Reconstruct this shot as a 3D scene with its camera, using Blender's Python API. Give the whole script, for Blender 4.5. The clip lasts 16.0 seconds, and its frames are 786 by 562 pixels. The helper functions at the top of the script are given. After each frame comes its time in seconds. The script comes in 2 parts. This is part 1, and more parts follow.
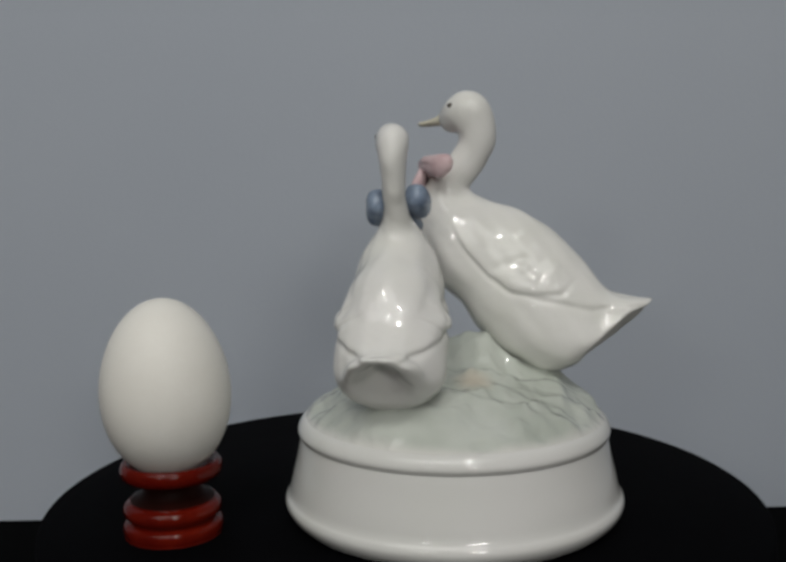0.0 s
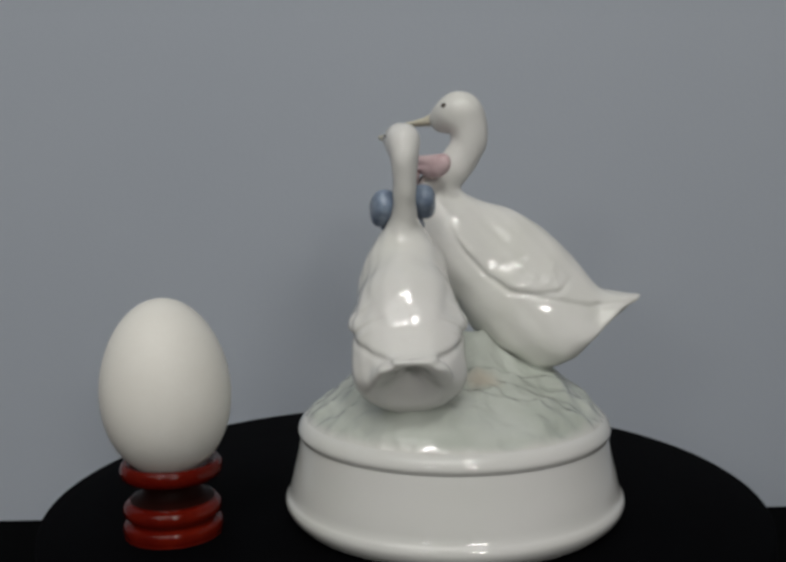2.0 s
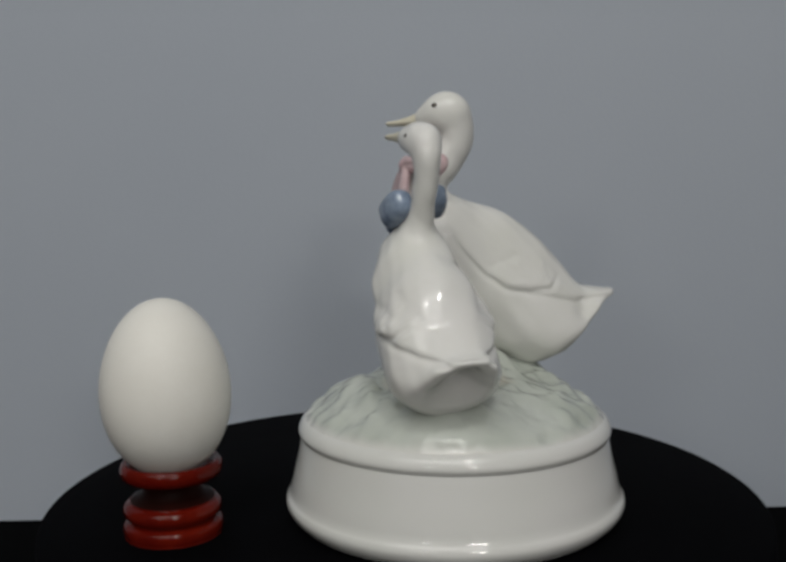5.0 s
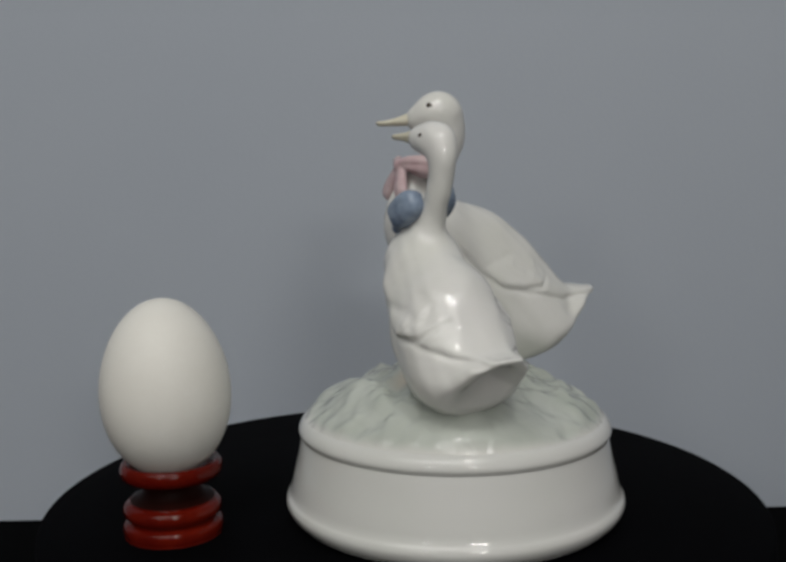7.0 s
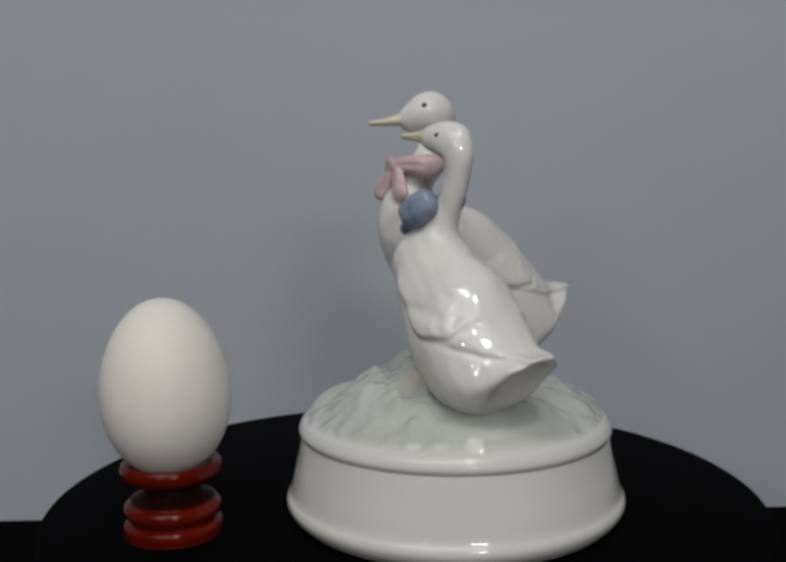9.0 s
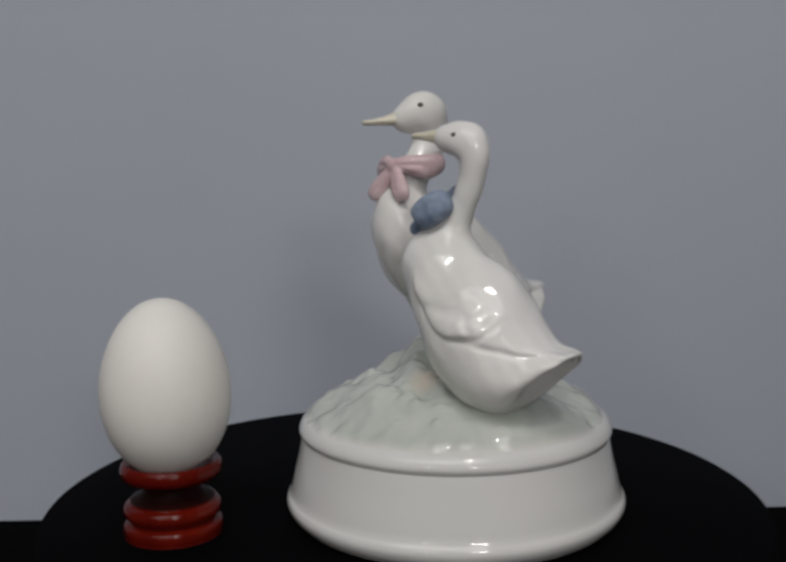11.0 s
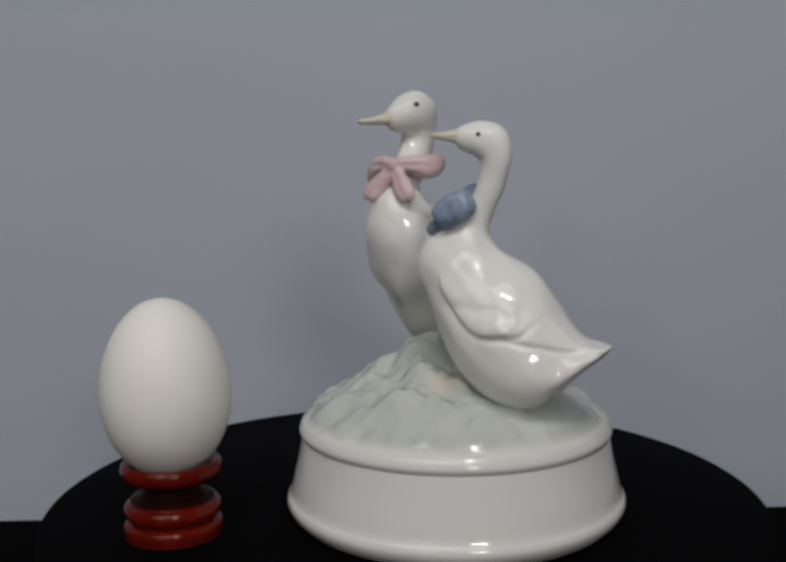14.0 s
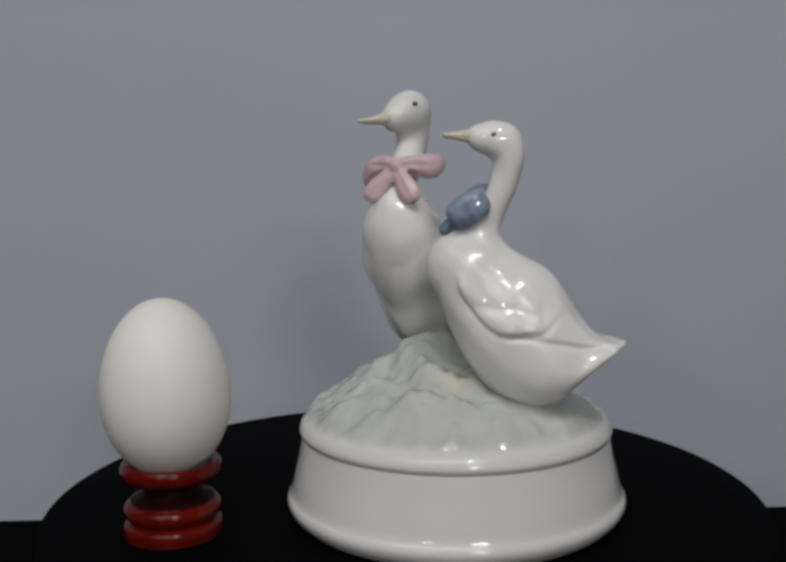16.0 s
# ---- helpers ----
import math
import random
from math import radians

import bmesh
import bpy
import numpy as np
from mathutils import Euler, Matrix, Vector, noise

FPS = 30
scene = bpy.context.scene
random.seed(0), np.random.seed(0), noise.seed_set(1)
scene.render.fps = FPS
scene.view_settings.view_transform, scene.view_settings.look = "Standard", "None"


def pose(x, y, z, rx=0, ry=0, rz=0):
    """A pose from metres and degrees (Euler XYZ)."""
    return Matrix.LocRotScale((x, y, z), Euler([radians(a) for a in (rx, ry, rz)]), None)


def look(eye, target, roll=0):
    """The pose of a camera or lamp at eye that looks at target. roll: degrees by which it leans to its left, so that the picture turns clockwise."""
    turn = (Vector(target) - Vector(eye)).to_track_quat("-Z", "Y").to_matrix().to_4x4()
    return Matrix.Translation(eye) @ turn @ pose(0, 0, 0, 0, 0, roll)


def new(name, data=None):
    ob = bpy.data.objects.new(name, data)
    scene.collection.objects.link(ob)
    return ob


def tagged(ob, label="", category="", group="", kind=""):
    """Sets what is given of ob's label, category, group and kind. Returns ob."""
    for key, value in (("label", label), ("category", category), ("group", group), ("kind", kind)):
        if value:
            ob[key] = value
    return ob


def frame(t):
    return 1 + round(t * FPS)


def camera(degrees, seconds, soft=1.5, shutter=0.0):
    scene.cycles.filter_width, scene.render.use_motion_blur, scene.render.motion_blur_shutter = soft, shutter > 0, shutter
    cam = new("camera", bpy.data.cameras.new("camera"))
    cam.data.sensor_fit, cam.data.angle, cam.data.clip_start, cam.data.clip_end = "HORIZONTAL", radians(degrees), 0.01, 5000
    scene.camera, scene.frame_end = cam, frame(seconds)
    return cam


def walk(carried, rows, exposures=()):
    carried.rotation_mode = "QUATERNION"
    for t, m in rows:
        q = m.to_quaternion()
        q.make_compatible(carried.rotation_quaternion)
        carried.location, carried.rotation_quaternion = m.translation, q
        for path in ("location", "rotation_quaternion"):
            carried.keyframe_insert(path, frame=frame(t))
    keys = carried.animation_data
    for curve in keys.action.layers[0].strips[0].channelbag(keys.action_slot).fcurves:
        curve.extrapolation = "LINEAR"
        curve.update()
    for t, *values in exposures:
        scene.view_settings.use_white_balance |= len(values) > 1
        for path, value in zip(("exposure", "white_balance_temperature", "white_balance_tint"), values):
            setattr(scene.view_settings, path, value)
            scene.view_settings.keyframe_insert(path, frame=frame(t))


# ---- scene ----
# ---------- camera: stands still before a small display stand ----------
cam = camera(44.12, 16.0, soft=3.5)
EYE = Vector((-0.0201, -0.3257, 0.119))
TILT = radians(6.95)
VIEW = look(EYE, EYE + Vector((0, math.cos(TILT), -math.sin(TILT))), -0.82)
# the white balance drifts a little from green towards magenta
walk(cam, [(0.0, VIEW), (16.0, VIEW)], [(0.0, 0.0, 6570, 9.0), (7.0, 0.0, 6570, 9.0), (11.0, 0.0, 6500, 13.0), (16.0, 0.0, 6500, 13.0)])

# ---------- light: two lamps before the stand, two highlight lights and a soft fill added above, in a closed room ---
world = bpy.data.worlds.new("world")
world.use_nodes = True
world.node_tree.nodes["Background"].inputs[0].default_value = (0.5, 0.55, 0.6, 1)
world.node_tree.nodes["Background"].inputs[1].default_value = 0.02
scene.world = world


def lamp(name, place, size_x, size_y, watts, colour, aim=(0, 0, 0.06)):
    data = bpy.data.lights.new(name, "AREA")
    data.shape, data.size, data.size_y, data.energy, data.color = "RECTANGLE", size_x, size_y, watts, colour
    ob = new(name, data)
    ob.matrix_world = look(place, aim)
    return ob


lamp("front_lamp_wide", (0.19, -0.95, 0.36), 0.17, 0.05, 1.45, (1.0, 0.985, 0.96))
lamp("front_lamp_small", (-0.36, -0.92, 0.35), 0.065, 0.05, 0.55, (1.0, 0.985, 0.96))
# two small lights added overhead to put highlights on backs and wings
lamp("upper_highlight_wide", (0.17, -0.82, 1.20), 0.11, 0.05, 2.4, (1.0, 0.985, 0.96))
lamp("upper_highlight_small", (-0.31, -0.78, 1.18), 0.075, 0.06, 1.4, (1.0, 0.985, 0.96))
# broad overhead fill, added for soft even light; no fixture known
lamp("soft_fill", (-0.43, -1.04, 1.53), 2.0, 1.86, 27.0, (1.0, 0.99, 0.965), (-0.43, -0.90, 0))

# ---------- materials ----------


def material(name, colour, rough=0.5, metal=0.0, spec=0.5):
    mat = bpy.data.materials.new(name)
    mat.use_nodes = True
    b = mat.node_tree.nodes["Principled BSDF"]
    b.inputs["Base Color"].default_value = (*colour, 1)
    b.inputs["Roughness"].default_value = rough
    b.inputs["Metallic"].default_value = metal
    b.inputs["Specular IOR Level"].default_value = spec
    return mat


def node(mat, kind, **values):
    n = mat.node_tree.nodes.new(kind)
    for key, value in values.items():
        n.inputs[key.replace("_", " ")].default_value = value
    return n


def mottled(name, c1, c2, scale, rough, rough2=None, fine=0.0, fine_scale=400.0, relief=0.0, detail=4.0, spec=0.5, fine_detail=3.0):
    """Two tones mixed by noise at two scales, uneven gloss, fine relief. Scales in 1/m."""
    mat = material(name, c1, rough, spec=spec)
    t = mat.node_tree
    b = t.nodes["Principled BSDF"]
    co = t.nodes.new("ShaderNodeTexCoord")
    big = node(mat, "ShaderNodeTexNoise", Scale=scale, Detail=detail, Roughness=0.55)
    small = node(mat, "ShaderNodeTexNoise", Scale=fine_scale, Detail=fine_detail)
    t.links.new(co.outputs["Object"], big.inputs["Vector"])
    t.links.new(co.outputs["Object"], small.inputs["Vector"])
    add = t.nodes.new("ShaderNodeMath")
    add.operation = "MULTIPLY_ADD"
    add.inputs[1].default_value = fine
    t.links.new(small.outputs["Fac"], add.inputs[0])
    t.links.new(big.outputs["Fac"], add.inputs[2])
    ramp = t.nodes.new("ShaderNodeValToRGB")
    ramp.color_ramp.elements[0].position, ramp.color_ramp.elements[1].position = 0.36 + fine / 2, 0.66 + fine / 2
    ramp.color_ramp.elements[0].color, ramp.color_ramp.elements[1].color = (*c1, 1), (*c2, 1)
    t.links.new(add.outputs[0], ramp.inputs[0])
    t.links.new(ramp.outputs[0], b.inputs["Base Color"])
    span = t.nodes.new("ShaderNodeMapRange")
    span.inputs["To Min"].default_value, span.inputs["To Max"].default_value = rough, rough2 or rough
    t.links.new(big.outputs["Fac"], span.inputs["Value"])
    t.links.new(span.outputs[0], b.inputs["Roughness"])
    if relief:
        bump = node(mat, "ShaderNodeBump", Strength=1.0, Distance=relief)
        t.links.new(small.outputs["Fac"], bump.inputs["Height"])
        t.links.new(bump.outputs[0], b.inputs["Normal"])
    return mat


PORCELAIN = mottled("white_glaze", (0.765, 0.765, 0.722), (0.805, 0.795, 0.778), 28, 0.05, 0.09, 0.05, 210, 0.00020, fine_detail=1.0)
BASE_GLAZE = mottled("base_glaze", (0.69, 0.695, 0.665), (0.735, 0.73, 0.715), 14, 0.05, 0.08, 0.05, 120, 0.00004)
PINK = mottled("pink_glaze", (0.60, 0.42, 0.44), (0.72, 0.56, 0.57), 180, 0.06, 0.1, 0.2, 500, 0.00003)
BLUE = mottled("blue_glaze", (0.115, 0.155, 0.235), (0.28, 0.35, 0.455), 110, 0.06, 0.1, 0.2, 500, 0.00003)
BILL = mottled("bill_glaze", (0.63, 0.585, 0.45), (0.73, 0.70, 0.58), 160, 0.14, 0.2, 0.1, 500)
EYE_PAINT = mottled("eye_paint", (0.07, 0.06, 0.05), (0.13, 0.11, 0.09), 800, 0.15, 0.25)
EGGSHELL = mottled("eggshell", (0.82, 0.80, 0.745), (0.86, 0.845, 0.795), 40, 0.42, 0.5, 0.35, 1500, 0.00004, spec=0.3)
RED = mottled("red_lacquer", (0.085, 0.004, 0.002), (0.125, 0.008, 0.003), 60, 0.08, 0.13, 0.25, 600, 0.00005, spec=0.2)
# red lacquer with the shade under the bowl put into its colour
SHADED_RED = mottled("shaded_red_lacquer", (0.012, 0.003, 0.002), (0.022, 0.004, 0.003), 60, 0.45, 0.6, spec=0.06)
BLACK = mottled("black_board", (0.0010, 0.0010, 0.0015), (0.0017, 0.0017, 0.0024), 30, 0.8, 0.9, 0.3, 900, 0.00008, spec=0.03)
CLOTH = mottled("black_cloth", (0.0010, 0.0010, 0.0013), (0.0016, 0.0016, 0.002), 40, 0.9, 0.97, 0.4, 1200, 0.0002, spec=0.03)
WALL = mottled("grey_wall_paint", (0.475, 0.52, 0.59), (0.505, 0.548, 0.615), 2.2, 0.75, 0.85, 0.12, 350, 0.00008, spec=0.25)
ROOM = mottled("room_paint", (0.13, 0.13, 0.13), (0.16, 0.16, 0.155), 2.0, 0.8, 0.9, 0.1, 60, 0.0002)
FLOOR = mottled("floor_paint", (0.10, 0.09, 0.08), (0.15, 0.135, 0.12), 3.0, 0.5, 0.7, 0.2, 80, 0.0002)


def grass_glaze():
    """Pale green glaze, pooled darker in patches, with a peach blush between the two birds."""
    mat = mottled("grass_glaze", (0.465, 0.50, 0.45), (0.565, 0.595, 0.55), 42, 0.05, 0.09, 0.1, 200, 0.0011, detail=2.0, fine_detail=0.6)
    t = mat.node_tree
    b = t.nodes["Principled BSDF"]
    old = b.inputs["Base Color"].links[0].from_socket
    co = t.nodes.new("ShaderNodeTexCoord")
    spots = []
    for spot in ((0.006, -0.016, 0.048), (-0.021, -0.003, 0.049)):
        off = t.nodes.new("ShaderNodeVectorMath")
        off.operation = "DISTANCE"
        off.inputs[1].default_value = spot
        t.links.new(co.outputs["Object"], off.inputs[0])
        spots.append(off.outputs["Value"])
    least = t.nodes.new("ShaderNodeMath")
    least.operation = "MINIMUM"
    t.links.new(spots[0], least.inputs[0])
    t.links.new(spots[1], least.inputs[1])
    near = t.nodes.new("ShaderNodeMapRange")
    near.interpolation_type = "SMOOTHSTEP"
    near.inputs["From Min"].default_value, near.inputs["From Max"].default_value = 0.001, 0.009
    near.inputs["To Min"].default_value, near.inputs["To Max"].default_value = 0.42, 0.0
    t.links.new(least.outputs[0], near.inputs["Value"])
    mix = t.nodes.new("ShaderNodeMixRGB")
    mix.inputs[2].default_value = (0.74, 0.58, 0.44, 1)
    t.links.new(near.outputs[0], mix.inputs[0])
    t.links.new(old, mix.inputs[1])
    flat_way = t.nodes.new("ShaderNodeVectorMath")
    flat_way.operation = "MULTIPLY"
    flat_way.inputs[1].default_value = (1, 1, 0)
    t.links.new(co.outputs["Object"], flat_way.inputs[0])
    out = t.nodes.new("ShaderNodeVectorMath")
    out.operation = "LENGTH"
    t.links.new(flat_way.outputs[0], out.inputs[0])
    rim = t.nodes.new("ShaderNodeMapRange")
    rim.interpolation_type = "SMOOTHSTEP"
    rim.inputs["From Min"].default_value, rim.inputs["From Max"].default_value = 0.0478, 0.0514
    t.links.new(out.outputs["Value"], rim.inputs["Value"])
    white = t.nodes.new("ShaderNodeMixRGB")
    white.inputs[2].default_value = (0.72, 0.71, 0.68, 1)
    t.links.new(rim.outputs[0], white.inputs[0])
    t.links.new(mix.outputs[0], white.inputs[1])
    t.links.new(white.outputs[0], b.inputs["Base Color"])
    return mat


GRASS = grass_glaze()

# ---------- building helpers ----------


def part(name, mesh, mat, parent=None, label=""):
    """Links a mesh as one object, under a thing or a part."""
    ob = new(name, mesh)
    mesh.materials.append(mat)
    mesh.polygons.foreach_set("use_smooth", [True] * len(mesh.polygons))
    if parent:
        ob.parent = parent
    return tagged(ob, label)


def flat(ob):
    ob.data.polygons.foreach_set("use_smooth", [False] * len(ob.data.polygons))
    return ob


def box(x0, y0, z0, x1, y1, z1, bevel=0.0):
    bm = bmesh.new()
    bmesh.ops.create_cube(bm, size=1, matrix=Matrix.LocRotScale(((x0 + x1) / 2, (y0 + y1) / 2, (z0 + z1) / 2), None, (x1 - x0, y1 - y0, z1 - z0)))
    if bevel:
        bmesh.ops.bevel(bm, geom=bm.edges[:], offset=bevel, segments=3, profile=0.5, affect="EDGES")
    mesh = bpy.data.meshes.new("box")
    bm.to_mesh(mesh)
    bm.free()
    return mesh


def spline(points, steps=6):
    """A smooth curve through rows of numbers."""
    p = np.array([points[0], *points, points[-1]], float)
    out = []
    for k in range(1, len(p) - 2):
        a, b, c, d = p[k - 1:k + 3]
        for q in np.linspace(0, 1, steps, endpoint=False):
            out.append(0.5 * (2 * b + (c - a) * q + (2 * a - 5 * b + 4 * c - d) * q ** 2 + (3 * b - a - 3 * c + d) * q ** 3))
    return np.array([*out, p[-1]])


def lathe(profile, turns=96, steps=5, smooth=True):
    """A turned body from rows of radius and height in millimetres, from the axis out and back to the axis."""
    rows = spline(profile, steps) if smooth else np.array(profile, float)
    rows[:, 0] = np.maximum(rows[:, 0], 0.0)
    a = np.linspace(0, 2 * np.pi, turns, endpoint=False)
    verts, faces = [], []
    for r, z in rows:
        verts += [(r * math.cos(q) / 1000, r * math.sin(q) / 1000, z / 1000) for q in a]
    for k in range(len(rows) - 1):
        for j in range(turns):
            n = (j + 1) % turns
            faces.append((k * turns + j, k * turns + n, (k + 1) * turns + n, (k + 1) * turns + j))
    mesh = bpy.data.meshes.new("lathe")
    mesh.from_pydata(verts, [], faces)
    bm = bmesh.new()
    bm.from_mesh(mesh)
    bmesh.ops.remove_doubles(bm, verts=bm.verts, dist=1e-6)
    bmesh.ops.recalc_face_normals(bm, faces=bm.faces)
    bm.to_mesh(mesh)
    bm.free()
    return mesh


# ---- modelled clay: a field of distances in millimetres, negative inside, skinned with quads ----


def grid(lo, hi, h):
    axes = [np.arange(a, b + h, h) for a, b in zip(lo, hi)]
    return np.meshgrid(*axes, indexing="ij"), np.array(lo, float), h


def blend(a, b, k):
    """Smooth union of two fields."""
    q = np.clip(0.5 + 0.5 * (b - a) / k, 0, 1)
    return b * (1 - q) + a * q - k * q * (1 - q)


def ball(g, centre, radii, turn=None):
    """An ellipsoid; turn: its own axes as the rows of a 3 x 3 matrix."""
    d = np.stack([g[k] - centre[k] for k in range(3)], -1)
    if turn is not None:
        d = d @ np.array(turn).T
    r = np.array(radii, float)
    n = np.sqrt(((d / r) ** 2).sum(-1))
    m = np.sqrt(((d / r ** 2) ** 2).sum(-1)) + 1e-9
    return n * (n - 1) / m


def rope(g, points, k=1.0, squeeze=1.0, steps=5):
    """A chain of balls along rows of x, y, z, radius; squeeze: its width across as a share of its depth."""
    out = None
    for x, y, z, r in spline(points, steps):
        d = np.sqrt((g[0] - x) ** 2 + ((g[1] - y) / squeeze) ** 2 + (g[2] - z) ** 2) - r
        out = d if out is None else blend(out, d, k)
    return out


def chain(g, rows, k=0.8, steps=5):
    """A strip of ellipsoids along rows of x, y, z and their three radii."""
    out = None
    for row in spline(rows, steps):
        d = ball(g, row[:3], row[3:])
        out = d if out is None else blend(out, d, k)
    return out


def step(x):
    x = np.clip(x, 0, 1)
    return x * x * (3 - 2 * x)


def hull(g, head, tail, top, bottom, widths, heavy=0.2):
    """A body along the line from head to tail (x, z): outlines above and below it, half-widths by share of the way."""
    h, t = np.array(head, float), np.array(tail, float)
    way = (t - h) / np.linalg.norm(t - h)
    up = np.array([way[1], -way[0]])
    up = up if up[1] > 0 else -up
    s = (g[0] - h[0]) * way[0] + (g[2] - h[1]) * way[1]
    n = (g[0] - h[0]) * up[0] + (g[2] - h[1]) * up[1]
    length = np.linalg.norm(t - h)

    def line(pts):
        p = spline(pts, 8)
        a, b = (p - h) @ way, (p - h) @ up
        o = np.argsort(a)
        return np.interp(s, a[o], b[o])
    hi, lo = line(top), line(bottom)
    cap = np.sqrt(np.clip(1 - np.clip(1 - s / 10.0, 0, 1) ** 2, 0.004, 1))
    half = np.maximum((hi - lo) / 2, 0.4) * cap
    w = np.interp(s / length, *zip(*spline(widths, 8))) * cap
    q = (n - (hi + lo) / 2) / half
    f = np.sqrt(q ** 2 + (g[1] / (w * (1 - heavy * np.clip(q, -1.3, 1.3)))) ** 2)
    ends = np.maximum(-s, s - length)
    return np.maximum((f - 1) * np.minimum(half, w) * 0.9, ends)


def scoop(f, g, tip, foot, hollow, skew):
    """The tail's underside, hollowed along the middle between its tip and the belly."""
    (ax, az), (bx, bz) = tip, foot
    long = math.hypot(bx - ax, bz - az)
    wx, wz = (bx - ax) / long, (bz - az) / long
    along = (g[0] - ax) * wx + (g[2] - az) * wz
    below = (g[2] - az) * wx - (g[0] - ax) * wz
    mid = np.exp(-(g[1] / np.clip(1.5 + 0.32 * along, 1.5, 6.5)) ** 2)
    deep = hollow * mid * step((along - 2.0) / 7) * (1 - step((along - long * 0.5) / (long * 0.4)))
    deep = deep + skew * np.clip(g[1], -9, 9) * step((along - 1) / 7) * (1 - step((along - long * 0.6) / (long * 0.4)))
    return -blend(-f, -np.clip(deep - below, -60, 60), 0.5)


def soften(f, times=1):
    for _ in range(times):
        for ax in range(3):
            q = np.pad(f, [(1, 1) if a == ax else (0, 0) for a in range(3)], mode="edge")
            f = (np.take(q, range(0, f.shape[ax]), ax) + 2 * f + np.take(q, range(2, f.shape[ax] + 2), ax)) / 4
    return f


def skin(f, lo, h, name="skin"):
    """Quads over the zero level of a field on a grid (surface nets)."""
    n = np.array(f.shape)
    c = n - 1
    total, count = np.zeros((*c, 3)), np.zeros(c)
    for ax in range(3):
        a, b = [x for x in range(3) if x != ax]
        lo_v, hi_v = np.take(f, range(0, c[ax]), ax), np.take(f, range(1, n[ax]), ax)
        cross = (lo_v < 0) != (hi_v < 0)
        q = np.where(cross, lo_v / np.where(cross, lo_v - hi_v, 1), 0)
        for da in (0, 1):
            for db in (0, 1):
                cut = [slice(None)] * 3
                cut[a], cut[b] = slice(da, da + c[a]), slice(db, db + c[b])
                m, w = cross[tuple(cut)], q[tuple(cut)]
                total[..., ax] += np.where(m, w, 0)
                total[..., a] += np.where(m, da, 0)
                total[..., b] += np.where(m, db, 0)
                count += m
    used = count > 0
    index = np.full(c, -1)
    index[used] = np.arange(used.sum())
    cells = np.argwhere(used)
    verts = (lo + (cells + total[used] / count[used][:, None]) * h) / 1000
    faces = []
    for ax in range(3):
        a, b = [(1, 2), (2, 0), (0, 1)][ax]
        lo_v, hi_v = np.take(f, range(0, c[ax]), ax), np.take(f, range(1, n[ax]), ax)
        at = np.argwhere((lo_v < 0) != (hi_v < 0))
        at = at[(at[:, a] > 0) & (at[:, b] > 0) & (at[:, a] < c[a]) & (at[:, b] < c[b])]
        ea, eb = np.eye(3, dtype=int)[a], np.eye(3, dtype=int)[b]
        quad = np.stack([index[tuple((at - p).T)] for p in (ea + eb, eb, 0 * ea, ea)], 1)
        inside = lo_v[tuple(at.T)] < 0
        faces += [quad[inside], quad[~inside][:, ::-1]]
    faces = np.concatenate(faces)
    tag = np.arange(len(verts))
    for _ in range(400):
        low = tag[faces].min(1)
        old = tag.copy()
        for k in range(4):
            np.minimum.at(tag, faces[:, k], low)
        tag = tag[tag]
        if (tag == old).all():
            break
    body = np.bincount(tag).argmax()
    faces = faces[tag[faces[:, 0]] == body]
    mesh = bpy.data.meshes.new(name)
    mesh.from_pydata(verts.tolist(), [], faces.tolist())
    bm = bmesh.new()
    bm.from_mesh(mesh)
    bmesh.ops.delete(bm, geom=[v for v in bm.verts if not v.link_faces], context="VERTS")
    bm.to_mesh(mesh)
    bm.free()
    return mesh


# ---------- the room ----------
def slab(name, bounds, mat, label, category):
    return flat(tagged(part(name, box(*bounds), mat), label, category, kind="structure"))


slab("wall_back", (-1.49, 0.268, -0.85, 1.5, 0.37, 1.55), WALL, "plain blue-grey painted wall behind the stand", "wall")
bpy.data.objects["wall_back"].matrix_world = pose(0, 0.0027, 0, 0, 0, 0.65)
slab("wall_front", (-1.5, -2.1, -0.85, 1.5, -2.0, 1.55), ROOM, "plain painted wall", "wall")
slab("wall_left", (-1.6, -2.1, -0.85, -1.5, 0.37, 1.55), ROOM, "plain painted wall", "wall")
slab("wall_right", (1.5, -2.1, -0.85, 1.6, 0.37, 1.55), ROOM, "plain painted wall", "wall")
slab("ceiling", (-1.6, -2.1, 1.55, 1.6, 0.37, 1.65), ROOM, "plain painted ceiling", "ceiling")
slab("floor", (-1.6, -2.1, -0.95, 1.6, 0.37, -0.85), FLOOR, "plain dark floor", "floor")


def table():
    root = tagged(new("table"), "black-covered table standing against the grey wall", "table")
    root.matrix_world = pose(0, -0.0573, -0.85, 0, 0, 0.65)
    part("tabletop", box(-0.60, -0.34, 0.715, 0.60, 0.322, 0.75, 0.003), CLOTH, root)
    for x in (-0.54, 0.54):
        for y in (-0.28, 0.27):
            part("leg", box(x - 0.025, y - 0.025, 0, x + 0.025, y + 0.025, 0.715, 0.003), BLACK, root)


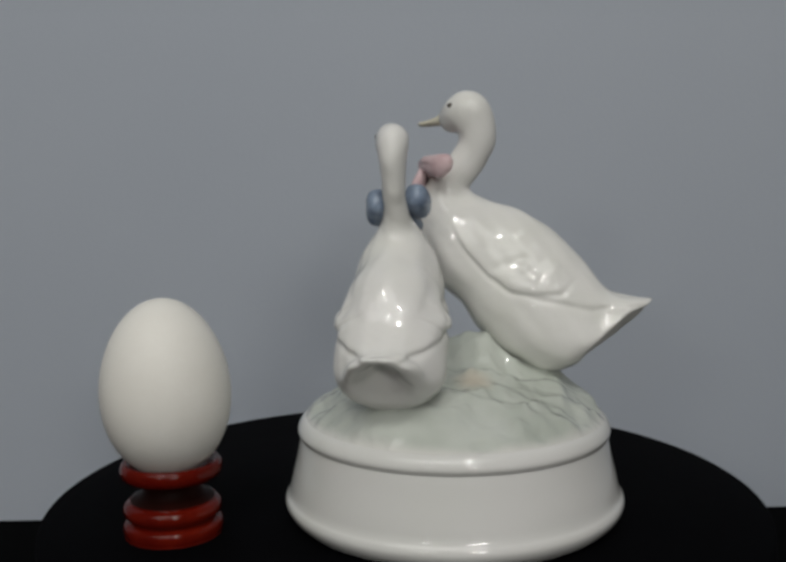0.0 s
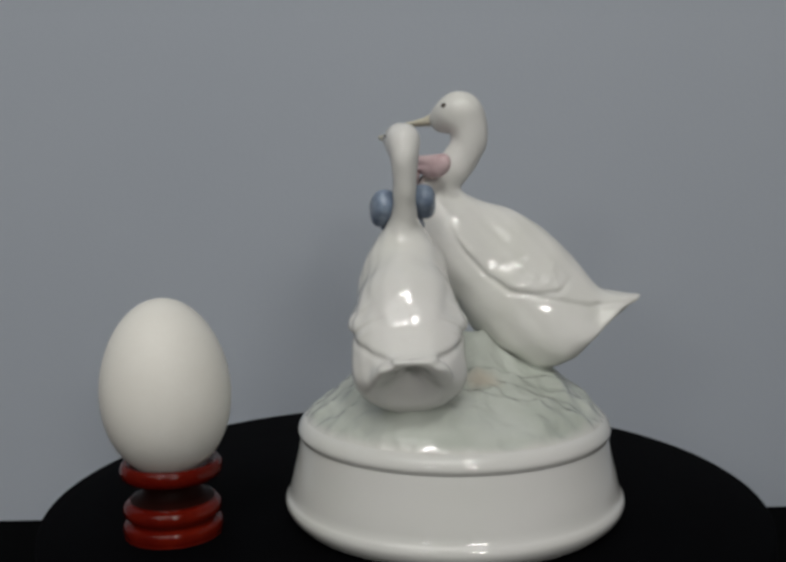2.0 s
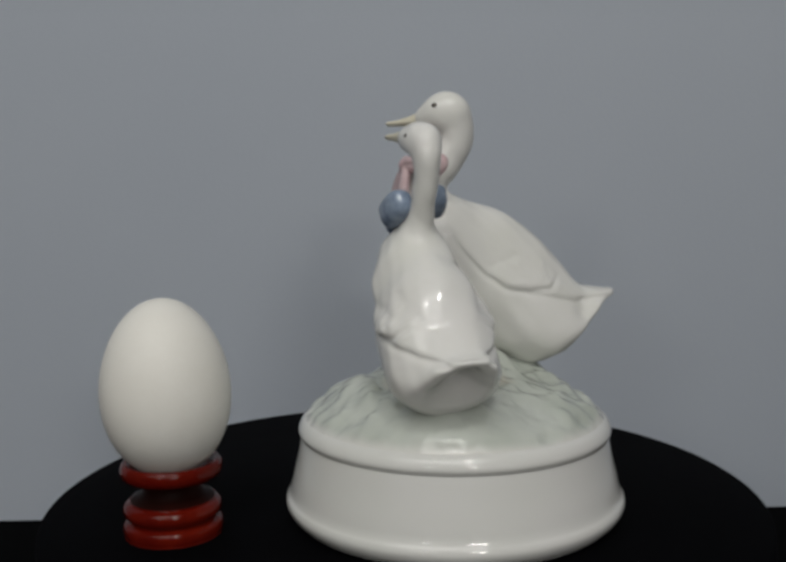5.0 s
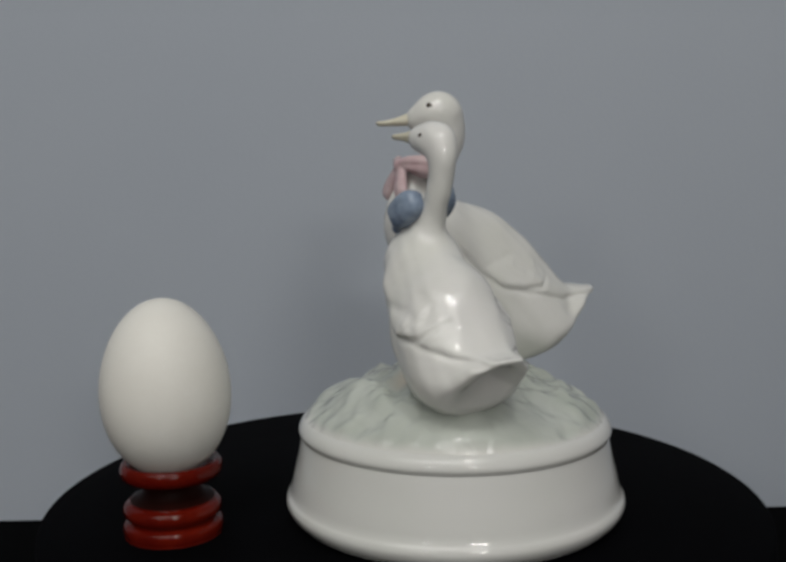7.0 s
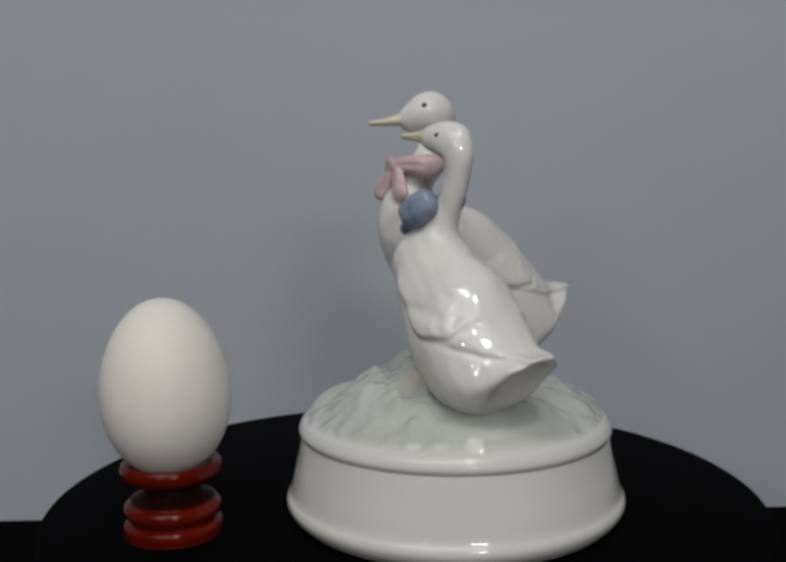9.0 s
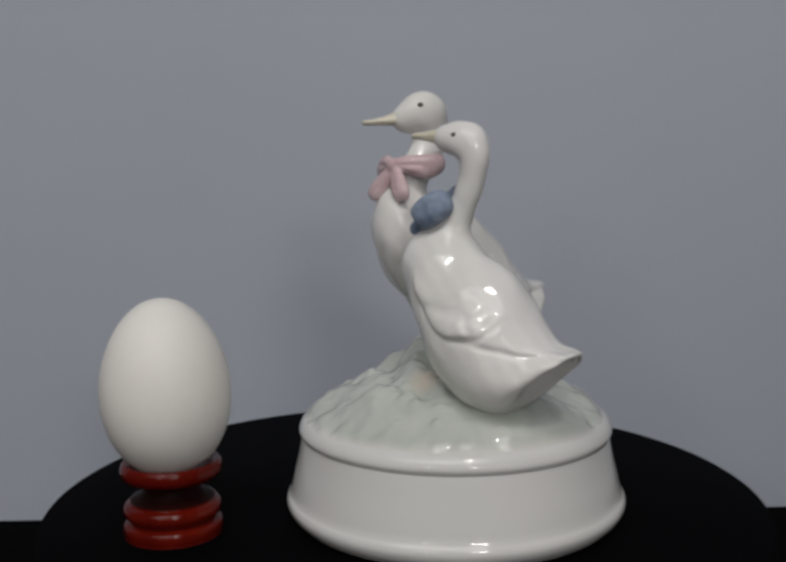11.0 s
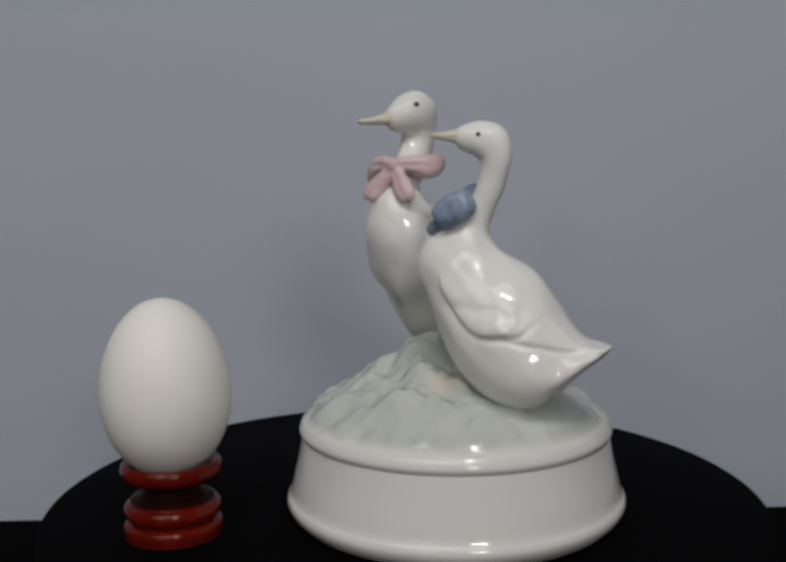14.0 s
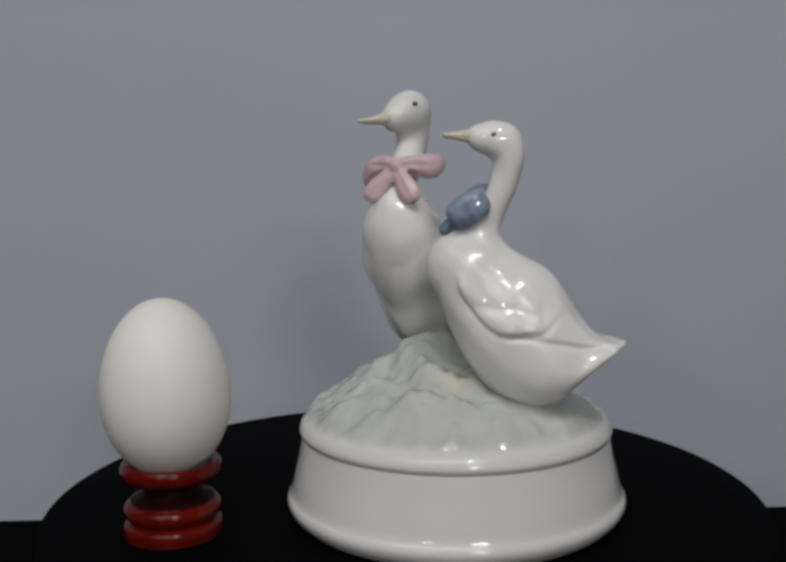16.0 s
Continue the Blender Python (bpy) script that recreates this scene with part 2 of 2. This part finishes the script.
def stand():
    """A round black drum with a flat top, on the table."""
    root = tagged(new("display_stand"), "round matt black display stand on the table", "stand")
    root.location = (-0.0171, 0.0151, -0.10)
    part("plinth", lathe([(0, 0), (110, 0), (110, 84), (0, 84)], 128, smooth=False), BLACK, root)
    part("top", lathe([(0, 84), (124, 84), (126, 85), (126.4, 87), (126.4, 97), (126.0, 99.4), (125, 100), (0, 100)], 160, smooth=False), BLACK, root)


def egg_cup():
    root = tagged(new("egg_cup"), "turned egg cup in glossy red lacquer", "egg cup")
    root.location = (-0.0930, -0.0197, 0.0)
    part("foot", lathe([(0, 0), (14.2, 0), (15.6, 0.8), (16.0, 2.5), (15.6, 4.2), (14.0, 5.3), (13.5, 5.8), (14.8, 6.5), (15.7, 8.4), (15.3, 10.3), (13.8, 11.5), (12.6, 11.9), (0, 12)], 96), RED, root)
    # the waist and flare below it carry painted shade
    part("stem", lathe([(0, 11.6), (12.4, 11.8), (12.6, 12.2), (10.8, 13.0), (9.6, 14.4), (9.0, 16.4), (9.6, 18.5), (0, 19)], 80), SHADED_RED, root, "waist with its shade painted in, nearly black")
    part("bowl", lathe([(0, 17.9), (9, 18.1), (13.8, 18.7), (15.7, 19.9), (16.3, 21.6), (16.1, 23.3), (15.4, 24.3), (14.4, 24.5), (13.4, 23.8), (11.4, 21.6), (8, 20.0), (4, 19.3), (0, 19.2)], 96), RED, root)
    egg = []
    for k in range(41):
        q = -math.cos(math.pi * k / 40)
        egg.append((20.75 * math.sqrt(max(0, 1 - q * q)) * (1 - 0.07 * q), 28.9 + 28.9 * q))
    shell = tagged(part("egg", lathe(egg, 96, 2), EGGSHELL), "smooth white egg standing upright in the red cup", "egg")
    shell.matrix_world = pose(-0.0931, -0.0197, 0.0195, 0, -1.5, 0)


# ---------- the turning porcelain piece ----------
def base(root):
    ob = part("base", lathe([(0, 1), (40, 1), (53.2, 1), (54.9, 1.5), (56.4, 2.7), (57.4, 4.3), (57.8, 5.9), (57.4, 7.4), (56.6, 8.6), (56.0, 10.2), (55.5, 12.4), (54.7, 16), (53.5, 21), (52.6, 25.6), (52.25, 27.4), (52.2, 28.0), (52.55, 28.5), (53.0, 29.5),
                             (52.95, 30.5), (52.5, 31.7), (51.8, 32.8), (50.8, 33.7), (49.8, 34.0), (48.0, 33.4), (46, 32), (0, 32)], 160, 4), BASE_GLAZE, root, "round white glazed base with rolled rims")
    ob.location = (-0.0002, -0.0004, 0)


def mound(root):
    """Grassy ground under the birds: a dome with a tuft, swells under the bellies and streaky lumps."""
    rings, turns = 88, 320
    faces = []
    r, a = np.meshgrid(np.linspace(0, 50.9, rings + 1), np.linspace(0, 2 * np.pi, turns, endpoint=False), indexing="ij")
    x, y = r * np.cos(a), r * np.sin(a)
    edge = step((50.9 - r) / 3)

    def swell(cx, cy, wide, deep, high):
        return high * np.exp(-((x - cx) / wide) ** 2 - ((y - cy) / deep) ** 2)
    z = 33.6 + 13.8 * (1 - (r / 50.9) ** 3.3)
    z += 11.2 * np.exp(-(((x - 9.5) / 11) ** 2 + ((y - 9.5) / 13) ** 2) ** 1.35) + swell(-4, 10, 9, 10, 3.0) + swell(-14, -4, 12.6, 12.6, 3.0)
    z += edge * swell(4, 27, 9, 12, 2.0)
    z += edge * (swell(32, 8, 13, 11, 4.6) + swell(-22, -33, 12.6, 12.6, 3.2))
    rough = 1 - 0.9 * np.exp(-((x + 20) ** 2 + (y + 40) ** 2) / 380)

    def wave(scale, seed):
        return np.array([noise.noise((p * scale, q * scale, seed), noise_basis="PERLIN_NEW") for p, q in zip(x.ravel(), y.ravel())]).reshape(x.shape)
    z += edge * rough * (2.6 * wave(0.07, 7.0) + 1.5 * wave(0.125, 3.0) + 0.3 * wave(0.27, 5.0))
    rng = random.Random(11)
    for _ in range(58):
        # rounded tufts and ridges of clay, combed outwards
        tr, ta = rng.uniform(9, 48.0), rng.uniform(0, 2 * math.pi)
        lean = ta + rng.uniform(-0.45, 0.45)
        dx, dy = x - tr * math.cos(ta), y - tr * math.sin(ta)
        along, across = dx * math.cos(lean) + dy * math.sin(lean), -dx * math.sin(lean) + dy * math.cos(lean)
        long, wide = rng.uniform(3.5, 7.5), rng.uniform(2.3, 4.0)
        z += edge * rough * rng.uniform(0.6, 1.5) * np.exp(-(along / (long * np.where(along > 0, 0.6, 1.0))) ** 2 - (across / wide) ** 2)
    for _ in range(120):
        # small round drops
        tr, ta, wide = rng.uniform(12, 47.5), rng.uniform(0, 2 * math.pi), rng.uniform(1.2, 2.0)
        z += edge * rough * rng.uniform(0.55, 1.25) * np.exp(-((x - tr * math.cos(ta)) ** 2 + (y - tr * math.sin(ta)) ** 2) / wide ** 2)
    verts = np.stack([x, y, z], -1).reshape(-1, 3) / 1000
    for k in range(rings):
        for j in range(turns):
            n = (j + 1) % turns
            faces.append((k * turns + j, (k + 1) * turns + j, (k + 1) * turns + n, k * turns + n))
    mesh = bpy.data.meshes.new("mound")
    mesh.from_pydata(verts.tolist(), [], faces)
    part("mound", mesh, GRASS, root, "pale green glazed grassy mound with a peach blush")


def wing(f, g, top, cover, rear, flight, tongues, creases=()):
    """A folded wing on the flank: the coverts raised above their lower edge and behind, the flight feathers under them, single feather tips, soft creases."""
    side, flank = step((np.abs(g[1]) - 4) / 7), step((np.abs(g[1]) - 1.5) / 5)
    low = g[2] - np.interp(g[0], *zip(*spline(cover, 8)))
    tail_end = g[0] - rear[0] + 0.9 * (g[2] - rear[1])
    q = np.minimum(low, tail_end)
    weak = (1 - 0.93 * step((g[2] - rear[1] + 3) / 7) * (tail_end < low)) * (1 - step((g[2] - top) / 9))
    f = f - 0.75 * side * weak * step((q + 0.6) / 2.0) * (1 - step((q - 2) / 9))
    f = f + 0.5 * side * weak * np.exp(-((q + 0.6) / 0.8) ** 2)
    q = g[2] - np.interp(g[0], *zip(*spline(flight, 8)))
    back = step((flight[-1][0] - g[0]) / 4)
    f = f - 0.6 * flank * back * step((q + 0.4) / 1.6) * (1 - step((q - 1.5) / 7))
    f = f + 0.45 * flank * back * np.exp(-((q + 0.5) / 0.75) ** 2)
    for x, z, long, wide, lean, high in tongues:
        a = radians(lean)
        u, v = -(g[0] - x) * math.cos(a) - (g[2] - z) * math.sin(a), (g[0] - x) * math.sin(a) - (g[2] - z) * math.cos(a)
        f = f - 0.75 * high * side * step((u + long) / (2 * long)) * step((long - u - 0.15 * v * v) / 0.9) * np.exp(-(v / wide) ** 2)
    for (ax, az), (bx, bz), deep, wide in creases:
        way = max(math.hypot(bx - ax, bz - az), 1e-6)
        ux, uz = (bx - ax) / way, (bz - az) / way
        u, v = (g[0] - ax) * ux + (g[2] - az) * uz, (g[2] - az) * ux - (g[0] - ax) * uz
        f = f + deep * side * np.exp(-(v / wide) ** 2) * step(u / 3 + 1) * step((way - u) / 3 + 1)
    return f


def kneaded(f, g, depth, turn):
    """Slow unevenness of a surface modelled by hand."""
    x, y, z = g
    return f + depth * (np.sin(0.34 * x + 0.21 * z + turn) * np.sin(0.29 * y + 1.3 * turn) + 0.6 * np.sin(0.47 * z - 0.38 * x + 0.33 * y + 2 * turn) + 0.35 * np.sin(0.8 * x + 0.7 * y - 0.6 * z))


def feathers(f, g, spots):
    """Soft swells and hollows on both flanks."""
    for x, z, r, h in spots:
        f = f - h * np.exp(-((g[0] - x) ** 2 + (g[2] - z) ** 2) / r ** 2) * step((np.abs(g[1]) - 4) / 4)
    return f


def turned(degrees, dip=0.0):
    a, b = radians(degrees), radians(dip)
    x = np.array([math.cos(a) * math.cos(b), math.sin(a) * math.cos(b), -math.sin(b)])
    y = np.array([-math.sin(a), math.cos(a), 0])
    return np.array([x, y, np.cross(x, y)])


def face(f, g, centre, heading, reach, root_z, r):
    """The cheeks drawn out to the root of the bill."""
    way = np.array([math.cos(radians(heading)), math.sin(radians(heading))])
    rows = [(centre[0] + way[0] * d, centre[1] + way[1] * d, z, k) for d, z, k in ((1.0, (centre[2] + root_z) / 2, r * 0.74), (reach * 0.55, root_z + 0.5, r * 0.58), (reach + 0.6, root_z, 2.7))]
    return blend(f, rope(g, rows, 1.0), 2.2)


def bill_and_eyes(goose, centre, heading, reach, length, root_z, tip_z, skull):
    """The bill, deep at its root and thin at its tip, and two painted eyes."""
    way = np.array([math.cos(radians(heading)), math.sin(radians(heading)), 0])
    left = np.array([-way[1], way[0], 0])
    c = np.array(centre, float)
    root_at, tip = c + way * reach, c + way * (length - 0.8)
    root_at[2], tip[2] = root_z, tip_z
    g, lo, h = grid(np.minimum(root_at, tip) - 5, np.maximum(root_at, tip) + 5, 0.32)
    f = None
    for q in np.linspace(0, 1, 24):
        p = root_at * (1 - q) + tip * q
        p[2] = tip_z + (root_z - tip_z) * (1 - q) ** 1.8
        high = 2.2 * (1 - q) ** 1.7 + 0.75
        wide = 1.35 + 1.35 * (1 - q) ** 1.4 + 0.35 * math.exp(-((q - 0.86) / 0.16) ** 2)
        d = ball(g, p, (1.3, wide, high), turned(heading))
        f = d if f is None else blend(f, d, 0.6)
    along = ((g[0] - root_at[0]) * way[0] + (g[1] - root_at[1]) * way[1]) / (length - reach)
    mouth = g[2] - (tip_z - 0.25 - 0.9 * np.clip(1 - along, 0, 1.5) ** 2)
    f = f + 0.3 * np.exp(-(mouth / 0.32) ** 2)
    part("bill", skin(soften(f), lo, h, "bill"), BILL, goose, "pale cream-yellow glazed bill")
    for sign in (1, -1):
        p = c + way * 2.4 + left * sign * (skull - 0.55) + np.array([0, 0, 1.7])
        bm = bmesh.new()
        bmesh.ops.create_uvsphere(bm, u_segments=16, v_segments=10, radius=0.00098)
        bmesh.ops.scale(bm, vec=(1.1, 0.75, 0.9), verts=bm.verts)
        mesh = bpy.data.meshes.new("eye")
        bm.to_mesh(mesh)
        bm.free()
        eye = part("eye", mesh, EYE_PAINT, goose, "small dark painted eye")
        eye.matrix_basis = pose(*(p / 1000), 0, 0, heading)


def goose_lower(root):
    """The bird that sits lower, with the blue bow; x is forward, y to its left."""
    g, lo, h = grid((-45, -20, 38), (26, 20, 136), 0.56)
    f = hull(g, (14, 88), (-42.5, 58),
             [(12, 98.5), (7, 98), (-0.9, 94.5), (-6.9, 90.8), (-16.3, 85.7), (-22.6, 78.1), (-27.2, 70.5), (-33, 64.8), (-42.5, 63.8)],
             [(19.5, 77), (17.5, 73), (13.4, 65), (9.3, 56.5), (4.4, 50), (-2, 45), (-10, 42.6), (-16.5, 42.5), (-21, 44.0), (-25, 47.2), (-30, 51.3), (-36, 55.4), (-42.5, 59.4)],
             [(0, 11.6), (0.15, 13.2), (0.35, 16.4), (0.55, 17.4), (0.72, 16.2), (0.84, 12.8), (0.92, 8.2), (1.0, 0.8)], 0.03)
    f = blend(f, ball(g, (10.3, 0, 86.3), (11.8, 11.6, 12.0)), 6.0)
    f = blend(f, rope(g, [(8, 0, 92, 8.5), (5.6, 0, 97.0, 6.4), (2.2, 0, 102, 4.6), (-0.5, 0, 106.5, 4.0), (-2.8, 0, 111.5, 4.0), (-4.1, 0, 117, 4.3), (-4.2, 0, 121.5, 4.9), (-2.6, 0.3, 125.2, 5.6)], 1.0, 0.85), 4.0)
    f = blend(f, ball(g, (-1.2, 0.7, 125.5), (6.5, 4.8, 5.7), turned(20.5, 4)), 1.5)
    f = blend(f, ball(g, (2.6, 2.0, 125.2), (4.6, 3.6, 3.8), turned(20.5, 4)), 1.5)
    f = face(f, g, (-1.6, 0.5, 125.4), 20.5, 6.6, 126.6, 5.8)
    f = wing(f, g, 79, [(-45, 67.6), (-14, 67.6), (-11.6, 67.4), (-6.8, 66.8), (-1.9, 68.4), (3.1, 72.8), (7.5, 78.2), (9.2, 83), (10.5, 90), (12, 104)], (-20.5, 71),
             [(-45, 62.2), (-29.5, 63), (-23.9, 64.4), (-18, 65.5), (-12, 66.6), (-4, 67)],
             [(-12.5, 76, 4.0, 2.0, 20, 0.7), (-9, 71.5, 3.6, 1.8, 8, 0.8), (-14.5, 71.5, 3.0, 1.5, 14, 0.9), (-12, 68.8, 2.8, 1.1, 4, 0.6), (-19, 69.5, 4.0, 1.6, 22, 0.5)],
             [((3.2, 75.2), (-8, 74.4), 0.55, 1.6), ((-12, 80), (-24, 72), 0.25, 1.6)])
    f = feathers(f, g, [(-29, 58.0, 4.2, -0.7), (-19, 53, 7.0, 0.9), (5, 81, 4.5, 0.5)])
    f = kneaded(f, g, 0.16, 0.7)
    f = scoop(f, g, (-41.6, 63.6), (-20.5, 43.6), 6.0, 0.05)
    goose = part("goose", skin(soften(f, 1), lo, h, "goose"), PORCELAIN, root, "white glazed sitting goose with a blue bow")
    goose.matrix_basis = pose(-0.019, -0.015, 0, 0, 0, 82)
    bill_and_eyes(goose, (-1.6, 0.5, 125.4), 20.5, 6.6, 17.4, 126.6, 127.1, 4.85)
    g, lo, h = grid((-4, -16, 90), (22, 16, 116), 0.4)
    f = ball(g, (6.6, 0, 103.6), (2.6, 2.6, 3.0))
    for sign in (1, -1):
        size, lift = (1.0, 0.0) if sign > 0 else (0.92, 2.0)
        a = turned(12 * sign, 33)
        d = np.abs(np.stack([g[k] - c for k, c in enumerate((6.9, 6.6 * sign, 104.4 + lift))], -1) @ a.T) / (np.array((7.0, 4.1, 5.0)) * size)
        lobe = ((d ** 2.7).sum(-1) ** (1 / 2.7) - 1) * 4.1
        fold = (g[2] - 105.0 - lift) + (g[0] - 6.9) * 0.58
        lobe = lobe + 0.14 * np.exp(-(fold / 0.8) ** 2) * step((g[0] - 1) / 4) - 0.12 * np.exp(-((fold - 2.0) / 1.4) ** 2)
        f = blend(f, lobe, 1.0)
        f = blend(f, rope(g, [(8.0, 1.5 * sign, 102.5, 2.0), (11.6, 3.8 * sign, 100.4, 2.5), (14.8, 5.4 * sign, 98.0, 1.9)], 0.8), 0.8)
    part("bow", skin(soften(f), lo, h, "bow"), BLUE, goose, "slate-blue glazed bow at the throat")


def goose_upper(root):
    """The bird that stands higher, with the pink bow."""
    g, lo, h = grid((-53, -21, 42), (37, 21, 147), 0.6)
    f = hull(g, (24, 97), (-50.5, 66),
             [(22, 107), (13, 106.4), (2.1, 104.4), (-8.4, 100.0), (-18.7, 92.3), (-27.3, 83.4), (-34, 75.6), (-40, 73.2), (-50.5, 72.2)],
             [(29, 88), (24.5, 82), (20.5, 76.5), (14.6, 68.0), (9.3, 60.0), (-1.4, 51.0), (-12, 46.6), (-18.5, 46.6), (-24, 48.7), (-28, 51.2), (-33, 54.2), (-39, 58.4), (-45, 63.6), (-50.5, 67.6)],
             [(0, 12.0), (0.15, 13.6), (0.4, 16.2), (0.6, 17.0), (0.76, 16.2), (0.86, 13.4), (0.93, 7.8), (1.0, 0.8)], 0.22)
    f = blend(f, ball(g, (21.6, 0, 98.0), (11.8, 11.8, 12.0)), 7.0)
    f = blend(f, ball(g, (17.6, 0, 88.5), (11.2, 12.0, 13.0)), 9.0)
    f = blend(f, rope(g, [(22, 0, 102, 9.5), (22.4, 0, 107.0, 7.6), (19.8, 0, 112.5, 6.2), (14.5, 0, 118.6, 5.8), (10.8, 0.2, 125, 5.9), (10.4, 0.6, 130.5, 6.3), (12.6, 1.0, 135.4, 6.9)], 1.0, 0.9), 3.2)
    f = blend(f, ball(g, (14.4, 1.2, 136.5), (7.9, 6.2, 6.9), turned(-28, 6)), 1.5)
    f = blend(f, ball(g, (18.6, -1.0, 134.2), (5.6, 4.3, 5.0), turned(-28, 12)), 1.5)
    f = face(f, g, (14.2, 1.2, 136.6), -28, 7.6, 134.4, 7.4)
    f = wing(f, g, 91, [(-53, 75), (-15, 75), (-13, 74.4), (-8.6, 74.8), (-3.1, 76), (1.1, 79), (4.3, 81), (8.2, 85), (13, 90.6), (16, 96), (18, 101), (21, 118)], (-22, 77.5),
             [(-53, 70.8), (-33.3, 70), (-29.8, 69.8), (-24.6, 71), (-15.8, 73), (-9, 74)],
             [(-5, 84.5, 4.5, 1.9, 12, 0.6), (-9.5, 81, 3.6, 1.7, 24, 0.8), (-14.5, 79, 3.2, 1.6, 14, 0.8), (-8, 77.5, 3.4, 1.3, 6, 0.7), (-21, 76.5, 4.5, 1.7, 22, 0.5), (-16, 84, 3.4, 1.8, 34, 0.5)],
             [((2, 83.5), (-7, 86), 0.4, 1.5), ((-16, 88), (-28, 77), 0.25, 1.8)])
    f = feathers(f, g, [(-33, 65.5, 4.0, -1.4), (-22, 59, 7.5, 0.9), (10, 94, 5.0, 0.4)])
    f = kneaded(f, g, 0.17, 2.1)
    f = scoop(f, g, (-49.8, 71.8), (-21.5, 45.8), 4.6, 0.28)
    goose = part("goose", skin(soften(f, 1), lo, h, "goose"), PORCELAIN, root, "white glazed standing goose with a pink bow")
    goose.matrix_basis = pose(0.020, 0.0123, 0, 0, 0, 165.3)
    bill_and_eyes(goose, (14.2, 1.2, 136.6), -28, 7.6, 21.4, 134.4, 132.6, 6.3)
    g, lo, h = grid((10, -18, 100), (40, 20, 128), 0.4)
    f = ball(g, (29.0, 2.2, 118.0), (2.2, 2.3, 2.6))
    loops = ([(28.8, 1.6, 118.2, 1.7, 1.8, 1.9), (27.6, -2.2, 118.5, 2.0, 2.0, 2.8), (25.4, -6.5, 117.0, 2.3, 2.2, 3.8), (22.6, -10.0, 115.0, 2.1, 2.2, 3.9), (21.0, -11.4, 114.0, 1.6, 1.6, 3.2)],
             [(28.6, 3.2, 118.3, 1.7, 1.8, 1.9), (27.0, 6.5, 118.5, 2.1, 2.0, 2.7), (23.8, 10.2, 117.6, 2.4, 2.2, 3.8), (20.6, 12.6, 117.8, 2.3, 2.2, 3.8), (18.4, 13.5, 118.8, 1.8, 1.8, 2.6)])
    for loop in loops:
        lobe = chain(g, loop)
        out = np.abs(g[1] - 2.2)
        for slope, deep in ((-0.02, 0.55), (-0.42, 0.4)):
            lobe = lobe + deep * np.exp(-((g[2] - 118.3 - slope * out) / 0.65) ** 2) * step((out - 1.5) / 2) * (1 - step((out - 8) / 4))
        f = blend(f, lobe, 0.5)
    for x, y in ((30.0, -5.8), (30.6, 8.0)):
        drop = y - 2.2
        tail = chain(g, [(28.8, 2.2 + drop * 0.12, 116.6, 1.5, 1.7, 1.8), (29.6, 2.2 + drop * 0.45, 113.4, 1.5, 2.8, 2.6), (x, 2.2 + drop * 0.85, 110.2, 1.6, 3.6, 2.8), (x + 0.2, y, 108.2, 1.5, 3.0, 2.1)])
        tail = tail + 0.4 * np.exp(-((g[1] - 2.2 - drop * (118 - g[2]) / 10) / 0.6) ** 2)
        f = blend(f, tail, 0.6)
    part("bow", skin(soften(f), lo, h, "bow"), PINK, goose, "dusty pink glazed bow at the throat")


table()
stand()
egg_cup()
music_box = tagged(new("music_box"), "white porcelain music box with two geese on a mound", "figurine")
base(music_box)
mound(music_box)
goose_lower(music_box)
goose_upper(music_box)


def motions():
    """The porcelain piece turns evenly, about five degrees a second."""
    turns = [(0, 0), (2, 10.1), (4, 21.0), (6.5, 33.4), (9, 46.2), (11.5, 58.9), (14, 71.5), (16, 81.5)]
    walk(music_box, [(t, pose(0, 0, 0, 0, 0, a)) for t, a in turns])


motions()
